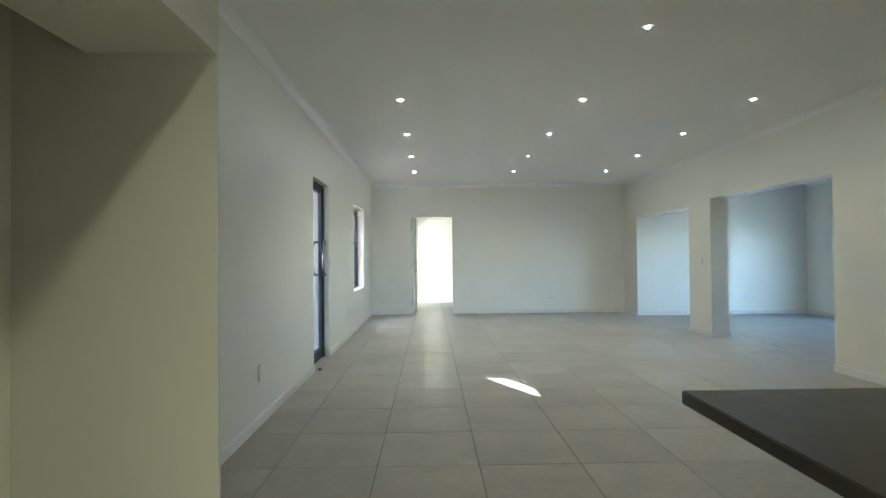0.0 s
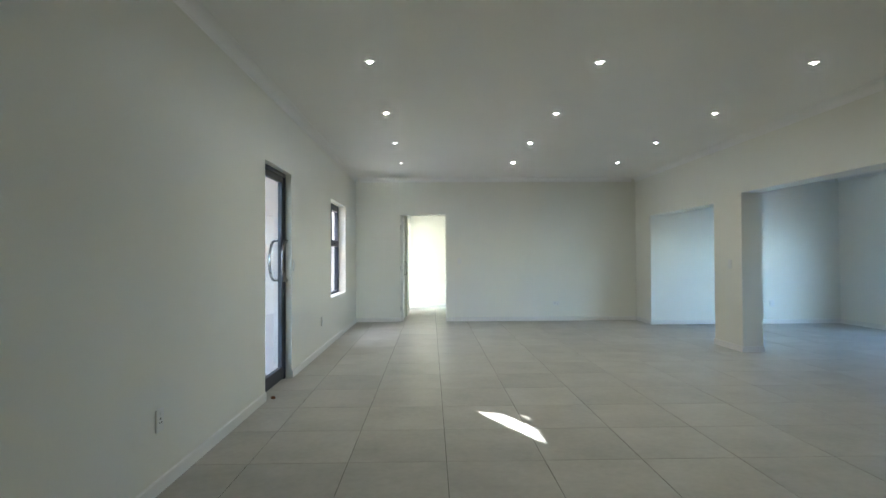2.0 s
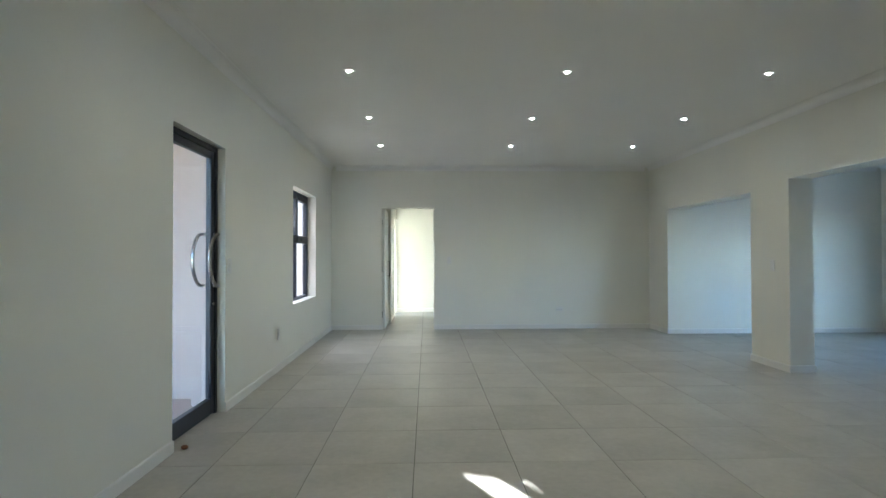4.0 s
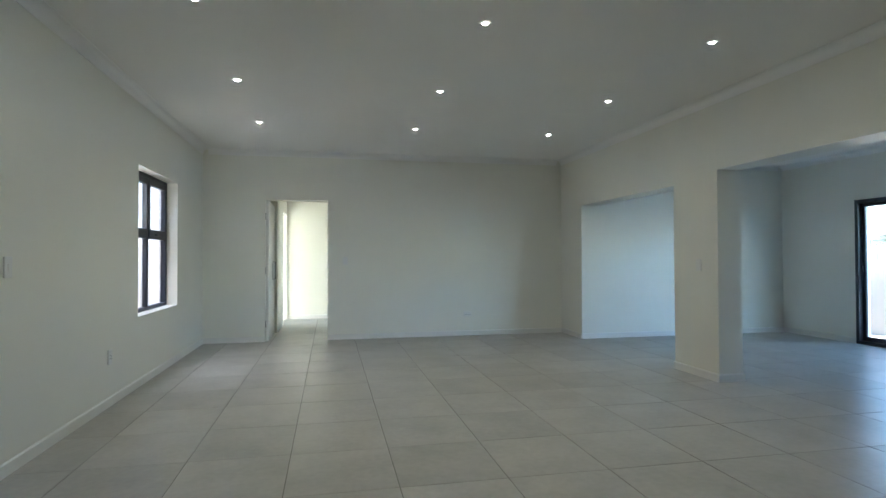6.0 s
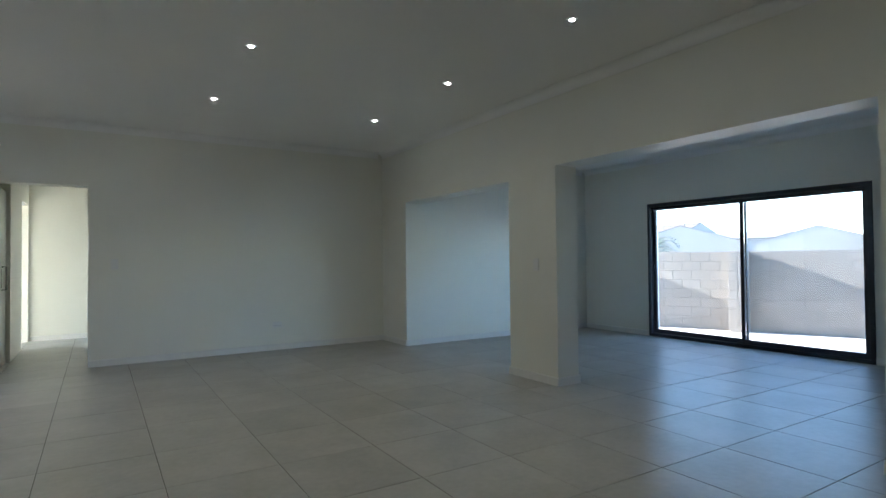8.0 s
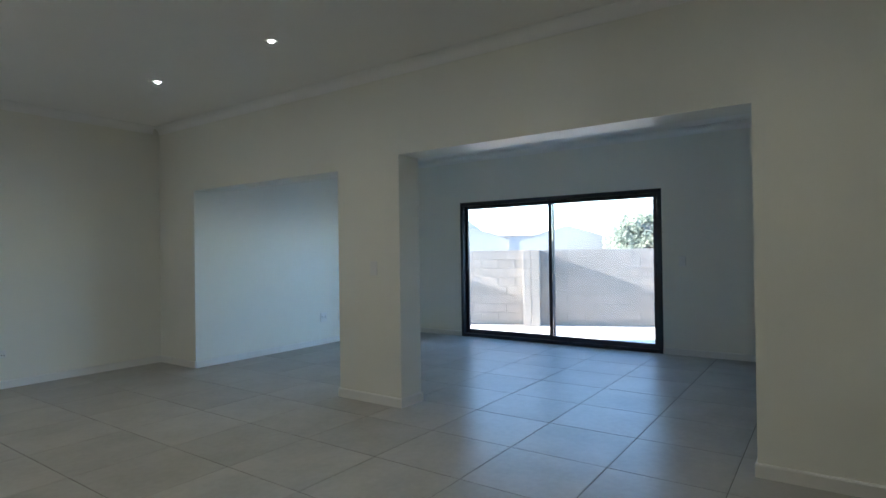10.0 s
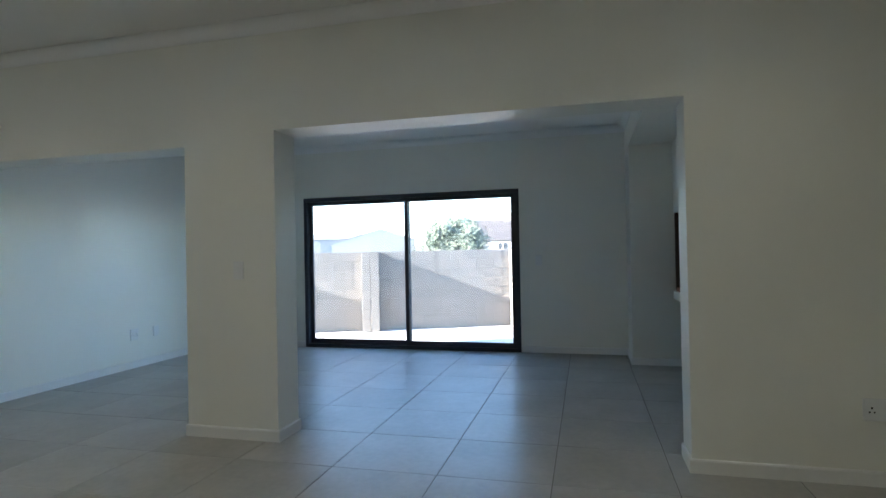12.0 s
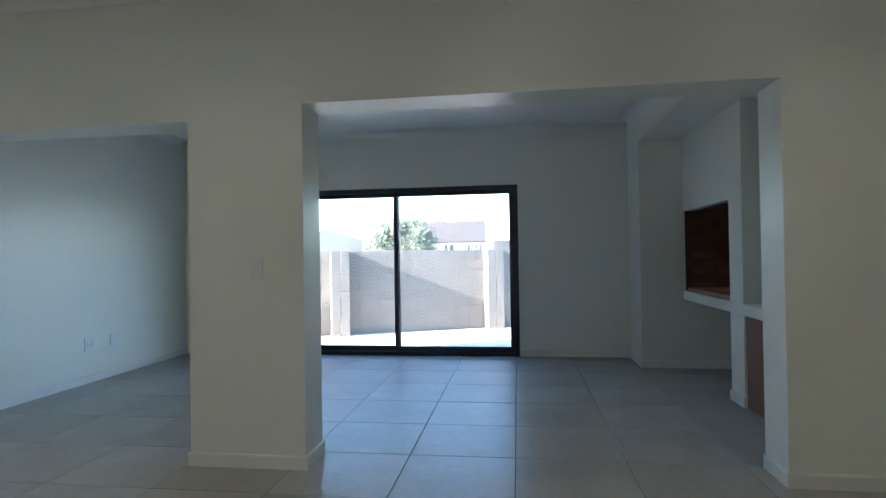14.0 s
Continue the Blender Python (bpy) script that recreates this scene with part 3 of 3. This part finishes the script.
# ---- fireplace nook ----
def fireplace():
    d = thing("built_in_fireplace", "built-in painted brick fireplace with a red firebrick grate opening and slab", "fireplace", "", pose(0, 0, 0))
    y = BRAAI_Y
    bx0, bx1, bz0, bz1 = 5.955, NOOK_X - 0.004, 0.78, 1.575
    px0, px1 = 5.665, 5.955
    wx0 = 5.05
    part("surround", boxes((bx0, NOOK_X, y - 0.09, y, bz1, NOOK_Z)), PAINT, d, "off-white painted plaster")
    part("pier", boxes((px0 + 0.03, px1, 4.7, y, 0.0, NOOK_Z)), PAINT, d)
    part("hearth_slab", boxes((px0 - 0.65, NOOK_X, 4.7, y + 0.015, 0.69, 0.775), bevel=0.006), PAINT, d, "white painted projecting slab")
    part("pier_skirting", boxes((px0 + 0.03, px1 + 0.012, y, y + 0.012, 0, 0.076)), TRIM, d)
    box_ = part("firebox", boxes((bx0 - 0.02, bx1, 4.72, 4.76, bz0, bz1), (bx0 - 0.02, bx0, 4.76, y - 0.01, bz0, bz1), (bx1 - 0.02, bx1, 4.76, y - 0.01, bz0, bz1), (bx0 - 0.02, bx1, 4.72, y - 0.091, bz1, bz1 + 0.03)), MORTAR, d)
    brick = mesh_of("brick", box(bmesh.new(), -0.108, 0.108, -0.012, 0.012, -0.034, 0.034, 0.004), FIREBRICK)
    rows = int((bz1 - bz0) / 0.078)
    for r in range(rows):
        z = bz0 + 0.045 + r * 0.078
        for k in range(5):
            xx = bx0 + 0.10 + k * 0.225 + (0.11 if r % 2 else 0)
            if xx < bx1 - 0.08:
                piece("brick", brick, box_, pose(xx, 4.77, z))
        for k in range(3):
            yy = 4.90 + k * 0.225 + (0.10 if r % 2 else 0)
            if yy < y - 0.09:
                piece("brick", brick, box_, pose(bx1 - 0.03, yy, z, 0, 0, 90))
                piece("brick", brick, box_, pose(bx0 + 0.01, yy, z, 0, 0, 90))
    floor_brick = mesh_of("hearth_brick", box(bmesh.new(), -0.108, 0.108, -0.052, 0.052, -0.02, 0.02, 0.004), HEARTHBRICK)
    for r in range(7):
        for k in range(5):
            xx = bx0 + 0.11 + k * 0.222
            if xx < bx1:
                piece("hearth_brick", floor_brick, box_, pose(min(xx, bx1 - 0.11), y - 0.055 - r * 0.11, bz0 + 0.015))
    # tall niche and the wood-store door beside the pier
    part("niche_back", boxes((wx0, px0 + 0.02, 5.10, 5.15, 0.775, NOOK_Z)), PAINT, d)
    part("niche_wall", boxes((EAST_IN, wx0, 4.7, y, 0, NOOK_Z)), PAINT, d)
    part("niche_panel", boxes((wx0, px0 + 0.02, 5.15, 5.17, 0.775, 1.37)), NICHE, d, "pale grey niche panel")
    part("store_door", boxes((wx0 + 0.01, px0 + 0.012, y - 0.03, y - 0.008, 0.012, 0.685), bevel=0.003), WOOD, d, "reddish brown wooden store door")
    return d


fireplace()

# ---- outside, at the sliding door ----
g = bmesh.new()
xs = [-400, -60, -20, -8, 0, 7.86, 7.9, 12.3, 14, 18, 24, 40, 80, 400]
ys = [-400, -80, -20, 0, 8, 16, 24, 40, 80, 400]
def ground_z(x):
    if x < 7.9:
        return -0.10
    return -0.22 if x < 12.4 else -0.22 - min(1.6, (x - 12.4) * 0.25)
grid = [[g.verts.new((x, y, ground_z(x))) for y in ys] for x in xs]
for i in range(len(xs) - 1):
    for j in range(len(ys) - 1):
        g.faces.new((grid[i][j], grid[i + 1][j], grid[i + 1][j + 1], grid[i][j + 1]))
structure("ground", g, EARTH, "dry sandy ground that falls away beyond the garden wall", "ground")
structure("pavement", boxes((R2_EAST_OUT + 0.004, 12.3, 3.0, 15.0, -0.216, -0.17)), PAVING, "sunlit pale concrete paving of the side yard", "pavement")
structure("door_threshold", boxes((R2_EAST + 0.1, R2_EAST_OUT + 0.003, SLIDE[0], SLIDE[1], -0.3, -0.012)), PAVING, "concrete threshold outside the sliding door", "threshold")


def garden_wall():
    theta = radians(22.5)
    w = tagged(new("garden_wall"), "grey cement block garden wall with piers and smeared pale mortar, half in shadow", "garden wall", kind="structure")
    w.matrix_world = Matrix.Translation((10.47, 10.22, 0)) @ Matrix.Rotation(theta, 4, "Z")
    # local x: away from the house; local -y: along the wall
    z0, course, top, pitch = -0.22, 0.170, 1.256, 0.327
    part("core", boxes((0.002, 0.16, -7.7, 5.1, z0, top + 0.006)), BLOCKMORTAR, w)
    block = mesh_of("block", box(bmesh.new(), -0.013, 0.013, -0.1575, 0.1575, -0.0838, 0.0838, 0.003), BLOCK)
    half = mesh_of("half_block", box(bmesh.new(), -0.12, 0.12, -0.0735, 0.0735, -0.0838, 0.0838, 0.003), BLOCK)
    rng = random.Random(4)
    piers = (2.745, 0.0, -2.759, -5.518)
    smears = bmesh.new()

    def smear(x, y, z, w_, h_, proud):
        """A lump of squeezed-out mortar, tapered and a little askew."""
        made = bmesh.ops.create_cube(smears, size=1.0, matrix=Matrix.Translation((x, y, z)) @ Matrix.Rotation(rng.uniform(-0.05, 0.05), 4, "X"))
        for v in made["verts"]:
            taper = rng.uniform(0.55, 1.0) if v.co.x < x else 1.0
            v.co = Vector((x - proud if v.co.x < x else x + 0.01, y + (v.co.y - y) * w_ * taper, z + (v.co.z - z) * h_ * taper))

    for r in range(9):
        z = top - course * (r + 0.5)
        for k in range(40):
            y = 4.9 - pitch * k - (pitch / 2 if r % 2 else 0)
            if y < -7.5 or any(abs(y - p) < 0.20 for p in piers):
                continue
            piece("block", block, w, pose(0.010 + rng.uniform(-0.001, 0.0015), y, z, 0, rng.uniform(-0.4, 0.4), rng.uniform(-0.15, 0.15)))
            edge = y - pitch / 2
            if not any(abs(edge - p) < 0.17 for p in piers) and rng.random() < 0.4:
                smear(0.0, edge + rng.uniform(-0.004, 0.004), z + rng.uniform(-0.02, 0.02), rng.uniform(0.010, 0.022), rng.uniform(0.07, 0.165), rng.uniform(0.003, 0.0055))
            if rng.random() < 0.15:
                smear(0.0, y + rng.uniform(-0.08, 0.08), z + course / 2, rng.uniform(0.08, 0.28), rng.uniform(0.010, 0.018), rng.uniform(0.0025, 0.004))
        for p in piers:
            for d in (-0.0785, 0.0785):
                piece("half_block", half, w, pose(-0.118 + rng.uniform(-0.002, 0.002), p + d, z))
    # one more course past the second pier
    part("core", boxes((0.002, 0.16, -7.7, -2.80, top + 0.0065, top + course + 0.006)), BLOCKMORTAR, w)
    for k in range(14):
        piece("block", block, w, pose(0.010 + rng.uniform(-0.001, 0.0015), -2.965 - pitch * k, top + course * 0.5, 0, rng.uniform(-0.4, 0.4), rng.uniform(-0.15, 0.15)))
    for p in piers:
        part("pier_core", boxes((-0.230, 0.002, p - 0.146, p + 0.146, z0, top + 0.004)), BLOCKMORTAR, w)
    lumps = part("mortar_smears", smears, BLOCKMORTAR, w, "pale squeezed-out mortar in the joints")
    tagged(lumps, kind="stuff")
    return w


garden_wall()


def house(name, label, x, y, turn, w, d, eave, ridge, roof_mat, base=-1.85, windows=(), chimney=False, aerial=False):
    """A gabled house; its gable faces local -x."""
    h = thing(name, label, "house", "neighbouring houses", pose(x, y, base, 0, 0, turn))
    e, r = eave - base, ridge - base
    bm = bmesh.new()
    prof = [(-w / 2, 0), (w / 2, 0), (w / 2, e + 0.05), (0, r + 0.005), (-w / 2, e + 0.05)]
    a = [bm.verts.new((0, p, q)) for p, q in prof]
    b = [bm.verts.new((d, p, q)) for p, q in prof]
    bm.faces.new(a), bm.faces.new(b[::-1])
    for k in range(5):
        bm.faces.new((a[k], a[(k + 1) % 5], b[(k + 1) % 5], b[k]))
    part("wall", bm, HOUSE, h)
    bm = bmesh.new()
    o = 0.08
    sl = (r - e) / (w / 2)
    for s in (1, -1):
        low = (s * (w / 2 + o), e - o * sl + 0.05)
        v = [(-0.01, *low), (d + o, *low), (d + o, 0, r), (-0.01, 0, r)]
        top_ = [bm.verts.new((p, q, t + 0.03)) for p, q, t in v]
        bot = [bm.verts.new(p) for p in v]
        bm.faces.new(top_), bm.faces.new(bot[::-1])
        for k in range(4):
            bm.faces.new((top_[k], top_[(k + 1) % 4], bot[(k + 1) % 4], bot[k]))
    roof = part("roof", bm, roof_mat, h)
    if aerial:
        part("aerial", boxes((d * 0.3, d * 0.3 + 0.04, -0.02, 0.02, r, r + 0.75), (d * 0.3, d * 0.3 + 0.03, -0.28, 0.28, r + 0.62, r + 0.65), (d * 0.3, d * 0.3 + 0.03, -0.18, 0.18, r + 0.45, r + 0.48)), ALU, roof, "dark television aerial")
    if chimney:
        part("chimney", boxes((d * 0.4, d * 0.4 + 0.5, -0.3, 0.3, r - 0.4, r + 0.5)), HOUSE, roof)
    for wx, wy, wz, ww, wh, side in windows:
        win = part("window", boxes((-0.02, 0.03, wy - ww / 2, wy + ww / 2, wz - wh / 2 - base, wz + wh / 2 - base)) if side == "gable"
                   else boxes((wx - ww / 2, wx + ww / 2, w / 2 - 0.03, w / 2 + 0.02, wz - wh / 2 - base, wz + wh / 2 - base)), HOUSEGLASS, h)
        part("window_frame", boxes((-0.04, -0.02, wy - 0.03, wy + 0.03, wz - wh / 2 - base, wz + wh / 2 - base)) if side == "gable"
             else boxes((wx - 0.03, wx + 0.03, w / 2 + 0.02, w / 2 + 0.04, wz - wh / 2 - base, wz + wh / 2 - base)), TRIM, win)
    return h


house("house", "white plastered gabled house with a grey roof beyond the wall", 28.4, 16.85, 25, 5.0, 9, 1.75, 2.55, ROOFGREY)
house("house", "white plastered gabled house with a pale roof beyond the wall", 27.5, 23.2, 30, 6.0, 9, 1.9, 2.85, ROOFGREY, aerial=True)
house("house", "white plastered house under a long brown tiled roof", 40.0, 9.4, 94, 8.0, 5, 1.95, 3.5, ROOFTILE, windows=((0.5, 0, 1.62, 0.34, 0.36, "side"), (1.22, 0, 1.62, 0.34, 0.36, "side"), (2.35, 0, 1.62, 0.56, 0.36, "side")), chimney=True)
house("house", "low house with a long pale brown roof, far beyond the wall", 45.1, 24.6, 115, 8.0, 8.5, 2.4, 2.98, ROOFGREY)
house("house", "low house with a long brown roof, far beyond the wall", 46.0, 34.0, 80, 8.0, 12, 2.2, 4.2, ROOFTILE)


def tree(x, y, base, height, radius, seed):
    rng = random.Random(seed)
    t = thing("tree", "round dense green garden tree beyond the wall", "tree", "", pose(x, y, base))
    bm = tube(bmesh.new(), [(0, 0, 0), (0.03, 0.02, height * 0.25), (0, 0.05, height * 0.5), (0.05, 0, height * 0.8)], 0.13, 8)
    for v in bm.verts:
        k = 1 - 0.7 * v.co.z / height
        v.co.x, v.co.y = v.co.x * k, v.co.y * k
    for k in range(7):
        a = k * 0.9 + rng.random()
        z = height * rng.uniform(0.35, 0.6)
        tube(bm, [(0, 0, z), (0.5 * radius * math.cos(a), 0.5 * radius * math.sin(a), z + 0.25 * height), (0.8 * radius * math.cos(a), 0.8 * radius * math.sin(a), z + 0.38 * height)], 0.03, 5)
    part("trunk", bm, BARK, t)
    verts, faces = [], []
    clumps = []
    for _ in range(95):
        v = Vector((rng.gauss(0, 1), rng.gauss(0, 1), rng.gauss(0, 1))).normalized() * rng.uniform(0.5, 0.92)
        clumps.append((Vector((v.x * radius, v.y * radius, height * 0.62 + v.z * height * 0.36)), rng.uniform(0.22, 0.38) * radius * 0.8))
    for c, r in clumps:
        for _ in range(300):
            p = c + Vector((rng.gauss(0, 1), rng.gauss(0, 1), rng.gauss(0, 1))) * r * 0.5
            u = Vector((rng.gauss(0, 1), rng.gauss(0, 1), rng.gauss(0, 1))).normalized()
            w = u.orthogonal().normalized()
            s = rng.uniform(0.04, 0.095)
            i = len(verts)
            verts += [p - u * s, p + w * s * 0.45, p + u * s, p - w * s * 0.45]
            faces.append((i, i + 1, i + 2, i + 3))
    me = bpy.data.meshes.new("crown")
    me.from_pydata([tuple(v) for v in verts], [], faces)
    me.materials.append(LEAF)
    crown = new("crown", me)
    crown.parent = t
    tagged(crown, kind="stuff")
    return t


tree(28.7, 13.2, -1.85, 5.32, 2.0, 3)


def palm(x, y, base, trunk_h, reach, seed):
    """A small palm: a ringed trunk and a crown of arching fronds with leaflets."""
    rng = random.Random(seed)
    t = thing("palm", "small green palm behind the garden wall", "palm", "", pose(x, y, base))
    part("trunk", tube(bmesh.new(), [(0, 0, 0), (0.02, 0, trunk_h * 0.3), (0.0, 0.02, trunk_h * 0.65), (0, 0, trunk_h)], 0.08, 9), BARK, t)
    for k in range(22):
        a, lift = k * 2.4, rng.uniform(0.15, 1.0)
        r = reach * rng.uniform(0.8, 1.1)
        verts, faces = [], []
        spine = [Vector((r * u * math.cos(a), r * u * math.sin(a), trunk_h + reach * (lift * 1.3 * u - 1.0 * u * u))) for u in (i / 9 for i in range(10))]
        side = Vector((-math.sin(a), math.cos(a), 0))
        for i in range(1, 10):
            for sgn in (1, -1):
                p, way = spine[i], (spine[i] - spine[i - 1]).normalized()
                n = len(verts)
                tip = p + side * sgn * 0.16 + way * 0.10 + Vector((0, 0, -0.03))
                verts += [tuple(p - way * 0.02), tuple(p + way * 0.02), tuple(tip)]
                faces.append((n, n + 1, n + 2))
        me = bpy.data.meshes.new("frond")
        me.from_pydata(verts, [], faces)
        me.materials.append(LEAF)
        f = new("frond", me)
        f.parent = t
    return t


palm(13.3, 14.1, -0.54, 2.0, 0.62, 5)

# ---- outside, at the entrance ----
structure("porch_floor", boxes((-3.4, WEST_OUT, 4.5, 7.62, -0.096, -0.02)), PORCHPAVE, "pinkish tiled porch floor outside the entrance door", "floor")
# the unseen wall at x = -3.4 is added to keep sky light off the porch
structure("porch_wall", boxes((-3.6, -3.4, 5.0, 7.82, -0.1, 2.6), (-3.4, -1.513, 7.62, 7.82, -0.1, 2.6), (-1.513, WEST_OUT, 7.40, 7.82, -0.1, 2.6)), PLASTER, "pale plastered porch wall outside the entrance door", "wall")
structure("porch_roof", boxes((-3.4, WEST_OUT, 4.3, 7.82, 2.6, 2.75)), PLASTER, "pale plastered porch ceiling", "roof")
structure("courtyard_floor", boxes((-2.7, WEST_OUT, 7.82, 13.6, -0.10, -0.03)), PAVING, "pale concrete floor of the narrow court outside the window", "floor")
structure("door_reveal", boxes((WEST_OUT - 0.004, -1.245, EDOOR[1] - 0.004, EDOOR[1], -0.02, EDOOR[2]), (WEST_OUT - 0.004, -1.245, EDOOR[0], EDOOR[0] + 0.004, -0.02, EDOOR[2])), PLASTER, "pale plastered outer reveal of the entrance door", "trim")
# the top edge, out of view, is shaped to cut the sun patch indoors
gable = bmesh.new()
outline = [(7.82, -0.1), (13.9, -0.1), (13.9, 3.60), (12.37, 2.80), (7.82, 2.80)]
near_side, far_side = ([gable.verts.new((x, y, z)) for y, z in outline] for x in (-2.7, -2.9))
gable.faces.new(near_side), gable.faces.new(far_side[::-1])
for k in range(5):
    gable.faces.new((near_side[k], near_side[(k + 1) % 5], far_side[(k + 1) % 5], far_side[k]))
structure("courtyard_wall", gable, PLASTER, "pale plastered boundary wall outside the window, its unseen top sloped to trim the sunlight", "wall")

# ---- floor, with its tiles ----
PITCH_X, PITCH_Y, TILE_X, TILE_Y = 0.592, 0.617, 0.390, 4.752
floor = structure("floor", boxes((WEST_OUT, R2_EAST + 0.1, SOUTH, NORTH_OUT, -0.10, -0.0035), (-2.30, HE, NORTH_OUT, 16.25, -0.10, -0.0035)),
                  GROUT, "large pale grey porcelain floor tiles with dark joints", "floor")
tx, ty = PITCH_X / 2 - 0.002, PITCH_Y / 2 - 0.002
tile = bmesh.new()
box(tile, -tx, tx, -ty, ty, -0.009, 0.0)
bmesh.ops.bevel(tile, geom=[e for e in tile.edges if all(v.co.z > -0.001 for v in e.verts)], offset=0.0016, segments=1, affect="EDGES")
tile_mesh = mesh_of("tile", tile, TILE)
rng = random.Random(11)


for i in range(-4, 14):
    for j in range(-13, 18):
        x, y = TILE_X + PITCH_X * (i + 0.5), TILE_Y + PITCH_Y * (j + 0.5)
        main = WEST - 0.35 < x < EAST + 0.3 and SOUTH - 0.2 < y < NORTH + 0.1
        second = EAST < x < R2_EAST + 0.25 and 4.9 < y < R2_NORTH + 0.2
        hall = -0.75 < x < HE + 0.1 and NORTH < y < HN + 0.3
        if main or second or hall:
            piece("tile", tile_mesh, floor, pose(x, y, rng.uniform(-0.0006, 0.0), 0, 0, 180 * rng.randrange(2)))

# a pebble left by the door
peb = bmesh.new()
bmesh.ops.create_icosphere(peb, subdivisions=2, radius=0.022)
for v in peb.verts:
    v.co *= 1 + 0.25 * noise.noise(v.co * 40)
    v.co.z *= 0.6
pebble = tagged(new("pebble", mesh_of("pebble", peb, FIREBRICK)), "small brown stone on the floor by the entrance door", "stone")
pebble.location = (-1.08, 6.28, 0.012)
